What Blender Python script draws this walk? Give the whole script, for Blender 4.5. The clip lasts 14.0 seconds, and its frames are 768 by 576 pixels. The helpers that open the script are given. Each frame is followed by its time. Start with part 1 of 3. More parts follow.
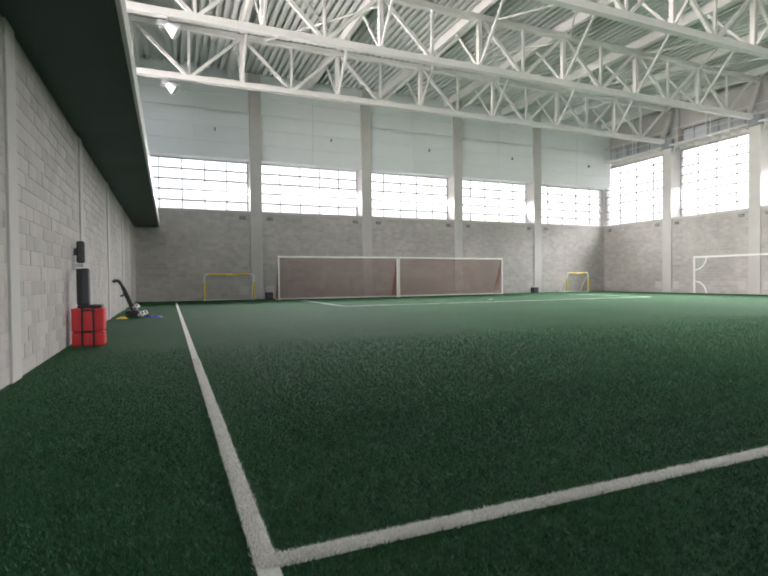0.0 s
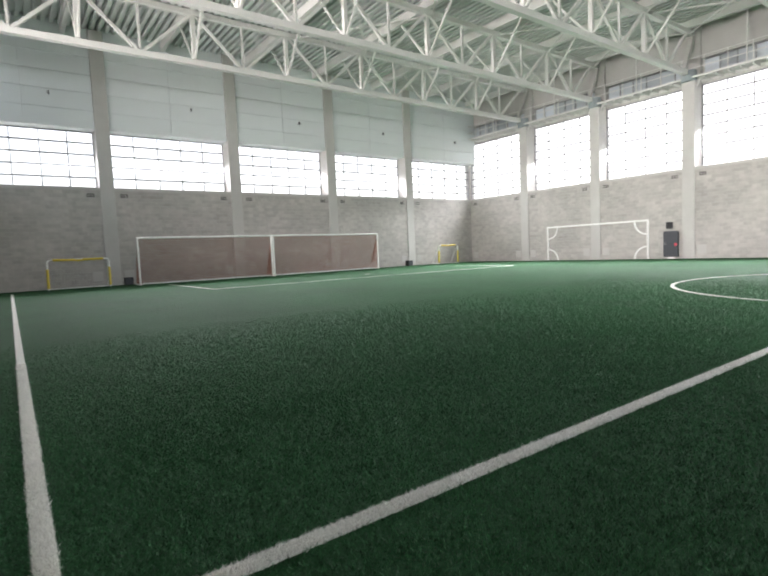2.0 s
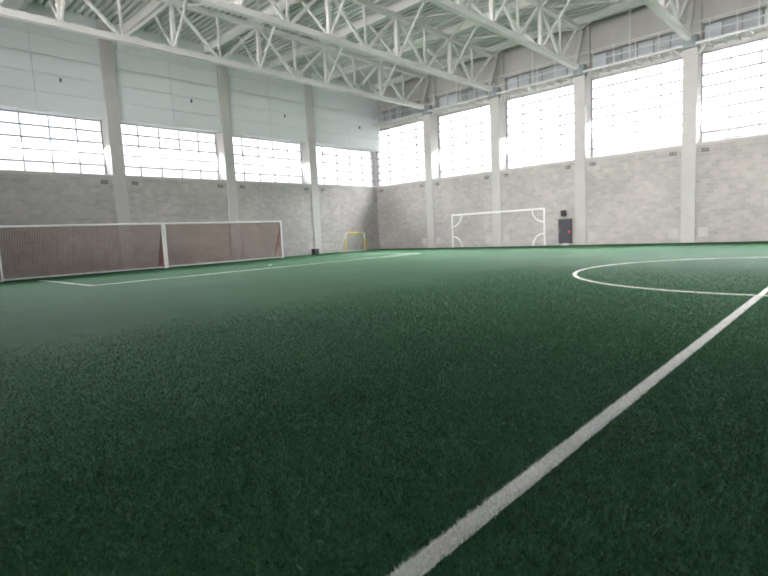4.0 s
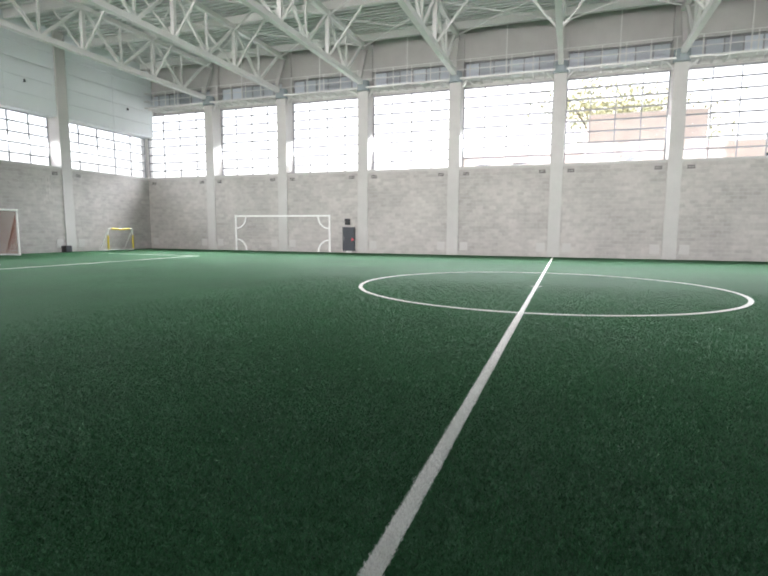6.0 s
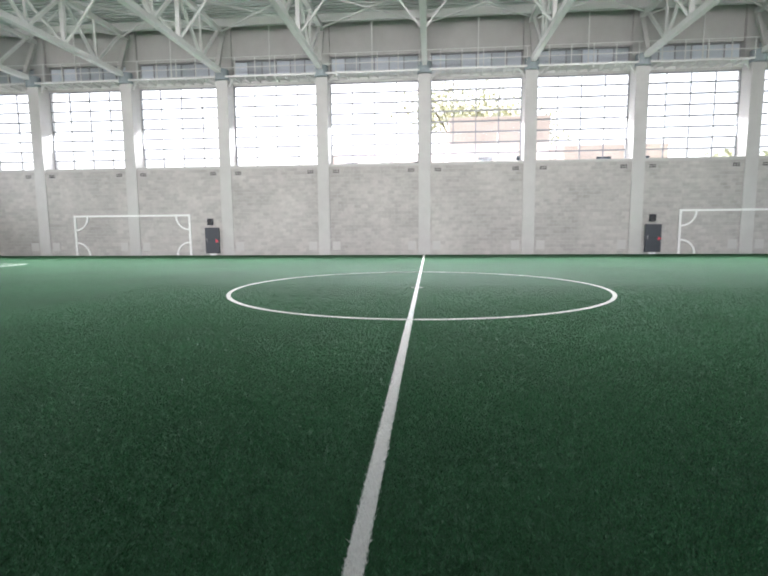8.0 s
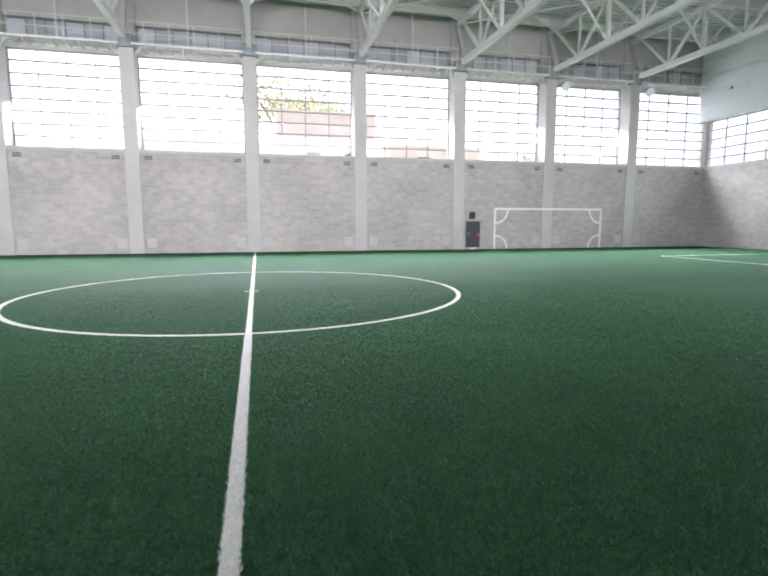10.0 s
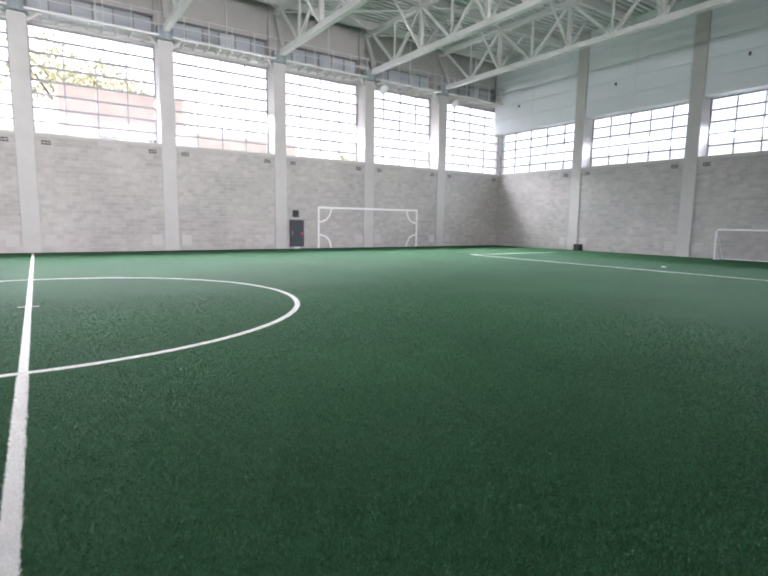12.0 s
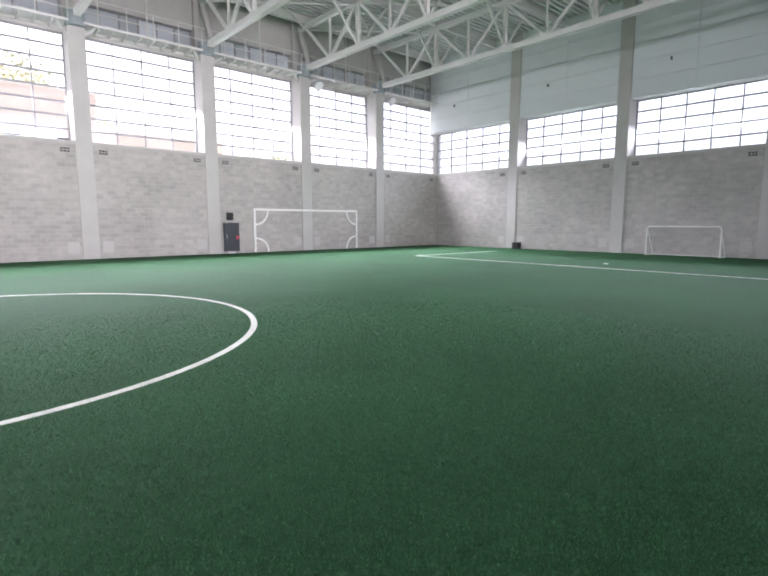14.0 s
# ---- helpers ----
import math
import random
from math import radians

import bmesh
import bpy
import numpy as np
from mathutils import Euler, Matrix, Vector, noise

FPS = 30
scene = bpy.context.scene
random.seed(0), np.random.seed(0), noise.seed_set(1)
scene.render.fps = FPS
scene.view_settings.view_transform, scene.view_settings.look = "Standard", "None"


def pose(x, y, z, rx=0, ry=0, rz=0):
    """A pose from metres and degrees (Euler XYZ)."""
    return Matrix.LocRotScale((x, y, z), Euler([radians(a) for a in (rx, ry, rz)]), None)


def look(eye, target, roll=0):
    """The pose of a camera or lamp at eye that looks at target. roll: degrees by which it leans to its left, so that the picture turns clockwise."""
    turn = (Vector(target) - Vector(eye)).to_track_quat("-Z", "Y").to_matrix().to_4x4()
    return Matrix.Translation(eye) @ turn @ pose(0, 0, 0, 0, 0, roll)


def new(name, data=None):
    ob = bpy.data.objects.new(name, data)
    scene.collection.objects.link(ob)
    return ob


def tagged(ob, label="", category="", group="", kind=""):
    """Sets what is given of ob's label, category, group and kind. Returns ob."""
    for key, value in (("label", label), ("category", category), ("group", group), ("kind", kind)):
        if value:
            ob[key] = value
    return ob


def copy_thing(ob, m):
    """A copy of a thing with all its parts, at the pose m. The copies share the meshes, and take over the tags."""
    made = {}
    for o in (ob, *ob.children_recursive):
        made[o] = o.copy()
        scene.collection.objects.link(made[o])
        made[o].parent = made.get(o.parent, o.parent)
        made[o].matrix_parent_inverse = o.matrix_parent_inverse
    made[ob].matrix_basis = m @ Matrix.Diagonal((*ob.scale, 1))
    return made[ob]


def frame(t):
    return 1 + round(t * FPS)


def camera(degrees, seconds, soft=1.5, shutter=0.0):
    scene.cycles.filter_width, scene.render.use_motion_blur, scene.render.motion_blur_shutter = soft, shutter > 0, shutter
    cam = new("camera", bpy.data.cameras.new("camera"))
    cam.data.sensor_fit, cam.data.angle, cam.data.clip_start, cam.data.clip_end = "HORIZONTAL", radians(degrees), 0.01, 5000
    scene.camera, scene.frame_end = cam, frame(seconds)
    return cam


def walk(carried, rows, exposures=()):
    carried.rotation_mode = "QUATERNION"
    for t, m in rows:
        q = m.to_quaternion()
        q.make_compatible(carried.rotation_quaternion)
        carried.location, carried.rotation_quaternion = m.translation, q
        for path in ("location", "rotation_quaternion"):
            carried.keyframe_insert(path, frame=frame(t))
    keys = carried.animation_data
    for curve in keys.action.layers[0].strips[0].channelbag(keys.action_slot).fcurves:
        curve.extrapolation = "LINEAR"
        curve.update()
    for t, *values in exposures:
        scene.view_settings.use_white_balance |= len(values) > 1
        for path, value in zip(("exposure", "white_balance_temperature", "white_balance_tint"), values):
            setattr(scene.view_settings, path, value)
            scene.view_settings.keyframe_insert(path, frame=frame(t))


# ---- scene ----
cam = camera(73.9, 14.0, soft=2.0, shutter=0.25)
EXPOSURES = [(0, 2.24, 6600, 15), (3, 2.3, 6450, 14), (7, 2.15, 6250, 14), (9.5, 2.2, 6100, 17), (14, 2.28, 6150, 22)]
PATH = [
    (0, (-0.354, -2.124, 1.18), (0.423, -0.281, 1.144), -0.54),
    (0.5, (-0.349, -2.133, 1.187), (0.524, -0.334, 1.136), -0.32),
    (1, (-0.339, -2.146, 1.239), (0.658, -0.413, 1.17), -1.24),
    (1.5, (-0.19, -2.127, 1.283), (0.906, -0.457, 1.173), -2.93),
    (2, (-0.027, -1.94, 1.246), (1.15, -0.329, 1.102), -2.53),
    (2.5, (-0.062, -1.744, 1.284), (1.305, -0.294, 1.115), -1.6),
    (3, (0.055, -1.558, 1.33), (1.439, -0.127, 1.135), -2.06),
    (5.5, (1.318, -0.91, 1.448), (3.08, 0.006, 1.209), -1.28),
    (6, (1.425, -0.756, 1.525), (3.296, -0.088, 1.299), 0.31),
    (6.5, (1.701, -0.691, 1.528), (3.593, -0.085, 1.303), -0.08),
    (7, (1.897, -0.617, 1.583), (3.825, -0.138, 1.348), -0.32),
    (9.5, (3.369, -0.059, 1.564), (5.337, -0.33, 1.329), -0.57),
    (10, (3.637, -0.176, 1.59), (5.563, -0.649, 1.338), -0.02),
    (10.5, (3.924, -0.139, 1.584), (5.748, -0.921, 1.337), 1.75),
    (11, (4.219, -0.094, 1.614), (5.976, -1.013, 1.352), 1.37),
    (11.5, (4.511, -0.187, 1.618), (6.255, -1.131, 1.357), 0.03),
    (12, (4.771, -0.207, 1.626), (6.412, -1.32, 1.371), 0.92),
    (12.5, (5.038, -0.043, 1.665), (6.595, -1.273, 1.415), 0.41),
    (13, (5.339, -0.175, 1.646), (6.886, -1.416, 1.389), -0.52),
    (13.5, (5.621, -0.238, 1.661), (7.163, -1.487, 1.409), -0.23),
    (14, (5.914, -0.226, 1.694), (7.392, -1.549, 1.441), 0.03),
]
walk(cam, [(t, look(eye, target, roll)) for t, eye, target, roll in PATH], EXPOSURES)

# ---- light ----
world = bpy.data.worlds.new("overcast_sky")
scene.world = world
world.use_nodes = True
_wn = world.node_tree
_bg = _wn.nodes["Background"]
_sky = _wn.nodes.new("ShaderNodeTexSky")
_sky.sky_type = "NISHITA"
_sky.sun_disc = False
_sky.sun_elevation = radians(58)
_sky.sun_rotation = radians(75)
_sky.air_density, _sky.dust_density, _sky.ozone_density = 1.0, 6.0, 1.0
_hs = _wn.nodes.new("ShaderNodeHueSaturation")
_hs.inputs["Saturation"].default_value = 0.3
_wn.links.new(_sky.outputs[0], _hs.inputs["Color"])
_wn.links.new(_hs.outputs[0], _bg.inputs[0])
_bg.inputs[1].default_value = 0.15
sun = new("sun", bpy.data.lights.new("sun", "SUN"))
sun.data.energy, sun.data.angle, sun.data.color = 1.0, radians(20), (1.0, 0.96, 0.9)
sun.matrix_world = look((20, 4, 30), (20 - 15, 0, 30 - 26))

# ---- plan ----
XB, YA, XD = 32.88, 29.71, -2.07      # inner faces: window wall, end walls (+ and -), low wall
BAY, SILL, TOPB, TOPA, ROOF = 6.0, 5.36, 10.25, 8.5, 13.35
DEEP = 1.1                             # depth of the window recess
PX = (4.65, 11.9, 18.95, 26.05)        # pillars of the end walls
CX = 15.95                             # middle of the pitch



def opening_lamp(name, eye, target, long_side, short_side, watts, colour):
    """Daylight entering through a row of window openings."""
    ob = new(name, bpy.data.lights.new(name, "AREA"))
    ob.data.shape, ob.data.size, ob.data.size_y, ob.data.energy, ob.data.color = "RECTANGLE", long_side, short_side, watts, colour
    ob.matrix_world = look(eye, target)
    return ob


opening_lamp("daylight_window_side", (XB + DEEP + 0.08, 0, 7.3), (XB - 6, 0, 1.3), 57, 0.9, 1900, (0.97, 0.98, 1.0)).data.spread = radians(74)
opening_lamp("daylight_goal_end", (15.5, YA + DEEP + 0.08, 6.7), (15.5, YA - 9, 2.5), 30, 0.6, 520, (0.97, 0.98, 1.0)).data.spread = radians(92)
opening_lamp("daylight_far_end", (15.5, -YA - DEEP - 0.08, 6.7), (15.5, -YA + 9, 2.5), 30, 0.6, 400, (0.9, 0.95, 1.0)).data.spread = radians(92)
opening_lamp("daylight_stand_side", (XD + 0.02, 4, 9.3), (XD + 10, 4, 8.9), 42, 5.6, 1020, (1.0, 0.95, 0.91)).data.spread = radians(95)


# ---- materials ----
def material(name, base, rough=0.7, metal=0.0, vary=0.12, scale=(6.0, 60.0), bump=0.1, island=0.0, piece=0.0, stain=0.0):
    m = bpy.data.materials.new(name)
    m.use_nodes = True
    nt = m.node_tree
    n, l = nt.nodes, nt.links
    b = n["Principled BSDF"]
    b.inputs["Metallic"].default_value = metal
    co = n.new("ShaderNodeTexCoord")
    n1, n2 = n.new("ShaderNodeTexNoise"), n.new("ShaderNodeTexNoise")
    for t, s in ((n1, scale[0]), (n2, scale[1])):
        t.inputs["Scale"].default_value = s
        t.inputs["Detail"].default_value = 4
        l.new(co.outputs["Object"], t.inputs["Vector"])
    add = n.new("ShaderNodeMath")
    add.operation = "ADD"
    l.new(n1.outputs[0], add.inputs[0]), l.new(n2.outputs[0], add.inputs[1])
    val = add.outputs[0]
    mr = n.new("ShaderNodeMapRange")
    mr.inputs[1].default_value, mr.inputs[2].default_value = 0.6, 1.4
    mr.inputs[3].default_value, mr.inputs[4].default_value = 1 - vary, 1 + vary
    l.new(val, mr.inputs[0])
    out = mr.outputs[0]
    for amount, node, socket in ((island, "ShaderNodeNewGeometry", "Random Per Island"), (piece, "ShaderNodeObjectInfo", "Random")):
        if amount:
            g, r2, mul = n.new(node), n.new("ShaderNodeMapRange"), n.new("ShaderNodeMath")
            r2.inputs[3].default_value, r2.inputs[4].default_value = 1 - amount, 1 + amount
            l.new(g.outputs[socket], r2.inputs[0])
            mul.operation = "MULTIPLY"
            l.new(out, mul.inputs[0]), l.new(r2.outputs[0], mul.inputs[1])
            out = mul.outputs[0]
    if stain:
        n3, r3, mul = n.new("ShaderNodeTexNoise"), n.new("ShaderNodeMapRange"), n.new("ShaderNodeMath")
        n3.inputs["Scale"].default_value, n3.inputs["Detail"].default_value = 0.35, 6
        r3.inputs[1].default_value, r3.inputs[2].default_value = 0.35, 0.7
        r3.inputs[3].default_value, r3.inputs[4].default_value = 1 + stain, 1 - stain
        mul.operation = "MULTIPLY"
        l.new(co.outputs["Object"], n3.inputs["Vector"]), l.new(n3.outputs[0], r3.inputs[0])
        l.new(out, mul.inputs[0]), l.new(r3.outputs[0], mul.inputs[1])
        out = mul.outputs[0]
    vm = n.new("ShaderNodeVectorMath")
    vm.operation = "SCALE"
    vm.inputs[0].default_value = base
    l.new(out, vm.inputs["Scale"])
    l.new(vm.outputs[0], b.inputs["Base Color"])
    rr = n.new("ShaderNodeMapRange")
    rr.inputs[3].default_value, rr.inputs[4].default_value = max(0.05, rough - 0.1), min(1, rough + 0.1)
    l.new(n1.outputs[0], rr.inputs[0]), l.new(rr.outputs[0], b.inputs["Roughness"])
    if bump:
        bp = n.new("ShaderNodeBump")
        bp.inputs["Strength"].default_value, bp.inputs["Distance"].default_value = bump, 0.01
        l.new(val, bp.inputs["Height"]), l.new(bp.outputs[0], b.inputs["Normal"])
    return m


def glass_material():
    m = bpy.data.materials.new("clear_glass")
    m.use_nodes = True
    n, l = m.node_tree.nodes, m.node_tree.links
    n.remove(n["Principled BSDF"])
    tr, gl, lw, pw, sc, mx = (n.new("ShaderNode" + k) for k in ("BsdfTransparent", "BsdfGlossy", "LayerWeight", "Math", "Math", "MixShader"))
    tr.inputs[0].default_value = (0.93, 0.95, 0.95, 1)
    gl.inputs["Roughness"].default_value = 0.03
    pw.operation, pw.inputs[1].default_value = "POWER", 5.0
    sc.operation, sc.inputs[1].default_value, sc.inputs[2].default_value = "MULTIPLY_ADD", 0.8, 0.03
    l.new(lw.outputs["Facing"], pw.inputs[0]), l.new(pw.outputs[0], sc.inputs[0]), l.new(sc.outputs[0], mx.inputs[0])
    l.new(tr.outputs[0], mx.inputs[1]), l.new(gl.outputs[0], mx.inputs[2])
    l.new(mx.outputs[0], n["Material Output"].inputs[0])
    return m


def turf_material():
    """Artificial grass between the blades: dark green tufts over rubber infill, with roll seams."""
    m = material("turf_mat", (0.019, 0.078, 0.03), 0.85, vary=0.3, scale=(55.0, 260.0), bump=0.9, stain=0.12)
    m.node_tree.nodes["Principled BSDF"].inputs["Specular IOR Level"].default_value = 0.12
    return m


M_BLOCK = material("concrete_block", (0.42, 0.40, 0.378), 0.9, vary=0.16, scale=(3.0, 40.0), bump=0.3, island=0.09, stain=0.12)
M_BLOCK1 = material("concrete_block_single", (0.42, 0.40, 0.378), 0.9, vary=0.16, scale=(3.0, 40.0), bump=0.3, piece=0.12, stain=0.14)
M_MORTAR = material("mortar", (0.47, 0.45, 0.425), 0.95, vary=0.1)
M_CONC = material("pillar_concrete", (0.5, 0.49, 0.47), 0.85, vary=0.08, scale=(1.5, 30.0), bump=0.15, stain=0.05)
M_PANEL = material("white_panel", (0.72, 0.76, 0.77), 0.5, vary=0.03, scale=(0.8, 20.0), bump=0.03, piece=0.02)
M_STEEL = material("white_painted_steel", (0.66, 0.66, 0.635), 0.5, vary=0.06, scale=(2.0, 30.0), bump=0.05)
M_DECK = material("roof_deck_paint", (0.6, 0.62, 0.6), 0.55, vary=0.06, scale=(1.0, 25.0), bump=0.05)
M_NODE = material("bearing_steel", (0.26, 0.3, 0.31), 0.6, vary=0.15)
M_WHITE = material("goal_white_paint", (0.82, 0.82, 0.8), 0.45, vary=0.06, scale=(8.0, 60.0))
M_YELLOW = material("yellow_sleeve", (0.72, 0.55, 0.06), 0.6, vary=0.1)
M_NET = material("brown_netting", (0.30, 0.155, 0.12), 0.9, vary=0.1, bump=0)
M_NETW = material("pale_netting", (0.55, 0.55, 0.55), 0.9, vary=0.1, bump=0)
M_SOFFIT = material("dark_green_soffit", (0.075, 0.1, 0.095), 0.7, vary=0.1, scale=(0.7, 15.0), bump=0.05, stain=0.1)
M_BLACK = material("black_plastic", (0.02, 0.02, 0.022), 0.5, vary=0.2)
M_DOOR = material("dark_grey_metal", (0.045, 0.05, 0.06), 0.5, vary=0.1)
M_RED = material("red_vinyl", (0.62, 0.025, 0.03), 0.45, vary=0.08)
M_PINK = material("red_sign", (0.7, 0.06, 0.09), 0.5, vary=0.03)
M_BLUE = material("blue_plastic", (0.02, 0.06, 0.35), 0.5, vary=0.05)
M_LINE = material("line_white_turf", (0.8, 0.81, 0.77), 0.85, vary=0.16, scale=(40.0, 200.0), bump=0.8)
M_PAINT = material("worn_line_paint", (0.58, 0.6, 0.54), 0.85, vary=0.2, scale=(5.0, 90.0), bump=0.6, stain=0.1)
M_TURF = turf_material()
M_BLADE = material("grass_blades", (0.027, 0.106, 0.041), 0.6, vary=0.25, scale=(0.8, 30.0), bump=0, island=0.6)
M_BLADE.node_tree.nodes["Principled BSDF"].inputs["Specular IOR Level"].default_value = 0.32
M_BLADEW = material("white_blades", (0.86, 0.86, 0.82), 0.6, vary=0.1, scale=(3.0, 80.0), bump=0, island=0.15)
M_GLASS = glass_material()
M_FROST = material("frosted_panel", (0.5, 0.54, 0.58), 0.6, vary=0.08, scale=(1.0, 12.0), bump=0, piece=0.25)
M_FROST.node_tree.nodes["Principled BSDF"].inputs["Transmission Weight"].default_value = 0.0
M_ALU = material("window_aluminium", (0.28, 0.285, 0.29), 0.5, metal=0.0, vary=0.06)
M_LAMP = material("floodlight_housing", (0.55, 0.57, 0.58), 0.4, metal=0.4, vary=0.08)
M_LENS = material("floodlight_lens", (0.8, 0.82, 0.82), 0.12, vary=0.02, bump=0)
M_GROUND = material("outside_paving", (0.17, 0.165, 0.155), 0.9, vary=0.15, scale=(0.3, 8.0), stain=0.1)
# facade, roof and leaf colours are paled: window glare and haze painted in
M_BRICK = material("washed_out_facade", (0.85, 0.68, 0.57), 0.85, vary=0.1, scale=(0.5, 12.0), stain=0.08)
M_ROOFT = material("washed_out_roofing", (0.85, 0.7, 0.6), 0.85, vary=0.1)
M_LEAF = material("washed_out_foliage", (0.5, 0.5, 0.3), 0.7, vary=0.2, bump=0, island=0.4)
M_BARK = material("bark", (0.12, 0.09, 0.06), 0.9, vary=0.2)
M_DARKWIN = material("dark_window_glass", (0.05, 0.06, 0.07), 0.15, vary=0.05, bump=0)


# ---- mesh helpers ----
def box(bm, x0, y0, z0, x1, y1, z1):
    v = [bm.verts.new(p) for p in ((x0, y0, z0), (x1, y0, z0), (x1, y1, z0), (x0, y1, z0), (x0, y0, z1), (x1, y0, z1), (x1, y1, z1), (x0, y1, z1))]
    for f in ((3, 2, 1, 0), (4, 5, 6, 7), (0, 1, 5, 4), (1, 2, 6, 5), (2, 3, 7, 6), (3, 0, 4, 7)):
        bm.faces.new([v[i] for i in f])
    return bm


def boxed(*c, bevel=0.0):
    bm = box(bmesh.new(), *c)
    if bevel:
        bmesh.ops.bevel(bm, geom=bm.edges[:], offset=bevel, segments=2, affect="EDGES", profile=0.6)
    return bm


def beam(bm, p, q, w, h=None, round_=0):
    """A bar from p to q, w wide and h deep, or a tube of radius w with round_ sides."""
    p, q = Vector(p), Vector(q)
    d = (q - p).normalized()
    up = Vector((0, 0, 1)) if abs(d.z) < 0.95 else Vector((0, 1, 0))
    s = d.cross(up).normalized()
    u = s.cross(d)
    if round_:
        ring = [(s * math.cos(2 * math.pi * i / round_) + u * math.sin(2 * math.pi * i / round_)) * w for i in range(round_)]
    else:
        h = h or w
        ring = [s * a * w / 2 + u * b * h / 2 for a, b in ((-1, -1), (1, -1), (1, 1), (-1, 1))]
    a, b = [bm.verts.new(p + r) for r in ring], [bm.verts.new(q + r) for r in ring]
    k = len(ring)
    for i in range(k):
        bm.faces.new((a[i], a[(i + 1) % k], b[(i + 1) % k], b[i]))
    bm.faces.new(a[::-1]), bm.faces.new(b)
    return bm


def bar(p, q, w, h=None, round_=0):
    return beam(bmesh.new(), p, q, w, h, round_)


def tube_path(bm, pts, r, sides=8):
    for a, b in zip(pts, pts[1:]):
        beam(bm, a, b, r, round_=sides)
    return bm


def part(name, bm, mat, parent=None, label=""):
    me = bpy.data.meshes.new(name)
    bm.normal_update()
    bm.to_mesh(me)
    bm.free()
    me.materials.append(mat)
    ob = new(name, me)
    if parent:
        ob.parent = parent
    if label:
        ob["label"] = label
    return ob


def thing(name, label, category, at=(0, 0, 0), group="", kind=""):
    ob = new(name)
    ob.location = at
    return tagged(ob, label, category, group, kind)


def structure(name, bm, mat, label, category, parent=None):
    return tagged(part(name, bm, mat, parent), label, category, kind="structure")


def shared(name, me, parent, loc, rot=0):
    ob = new(name, me)
    ob.parent = parent
    ob.location = loc
    ob.rotation_euler[2] = rot
    return ob


def mesh_of(bm, name, mat):
    me = bpy.data.meshes.new(name)
    bm.normal_update()
    bm.to_mesh(me)
    bm.free()
    me.materials.append(mat)
    return me


# ---- ground, floor ----
XL = XB + DEEP + 0.3
structure("ground", box(bmesh.new(), -900, -900, -0.6, 900, 900, -0.4), M_GROUND, "pale grey paved ground around the hall", "ground")
structure("floor", box(bmesh.new(), XD - 0.4, -YA - 1.4, -0.4, XL, YA + 1.4, 0), M_TURF, "dark green artificial turf pitch floor", "floor")
LW = 0.092


def marking(name, bm, label, mat=M_PAINT):
    return structure(name, bm, mat, label, "pitch marking")


GOAL_Y = 26.2
marking("halfway_line", box(bmesh.new(), 0, -LW / 2, 0.001, 32.2, LW / 2, 0.006), "white halfway line woven into green turf", M_LINE)
marking("touch_line", box(bmesh.new(), -LW / 2, -27.0, 0.001, LW / 2, 27.0, 0.009), "white touch line woven into green turf", M_LINE)
bm = bmesh.new()
r0, r1 = 4.76, 4.86
ring = []
for i in range(128):
    a = 2 * math.pi * i / 128
    ring.append([bm.verts.new((CX + r * math.cos(a), r * math.sin(a), z)) for r, z in ((r0, 0.001), (r0, 0.008), (r1, 0.008), (r1, 0.001))])
for i in range(128):
    p, q = ring[i], ring[(i + 1) % 128]
    for k in range(3):
        bm.faces.new((p[k], p[k + 1], q[k + 1], q[k]))
bm.normal_update()
bmesh.ops.recalc_face_normals(bm, faces=bm.faces[:])
marking("centre_circle", bm, "white painted centre circle on green turf")
marking("centre_mark", box(bmesh.new(), CX - 0.03, -0.16, 0.001, CX + 0.03, 0.16, 0.0085), "short white centre mark across the halfway line")
# penalty areas: side lines x0 and x1, front line at y, spot at (sx, sy)
for x0, x1, y, sx, sy in ((6.6, 25.3, 18.95, 15.9, 21.4), (5.8, 24.6, -19.15, 15.6, -21.35)):
    bm = bmesh.new()
    side = math.copysign(1, y)
    ya, yb = sorted((y, side * GOAL_Y))
    box(bm, x0, ya, 0.001, x0 + 0.1, yb, 0.006)
    box(bm, x1 - 0.1, ya, 0.001, x1, yb, 0.006)
    box(bm, x0 + 0.1, y - 0.05, 0.001, x1 - 0.1, y + 0.05, 0.0065)
    marking("penalty_area_line", bm, "white penalty area lines on green turf")
    bm = bmesh.new()
    bmesh.ops.create_cone(bm, cap_ends=True, segments=16, radius1=0.11, radius2=0.11, depth=0.01, matrix=Matrix.Translation((sx, sy, 0.006)))
    marking("penalty_spot", bm, "small white penalty spot on turf")


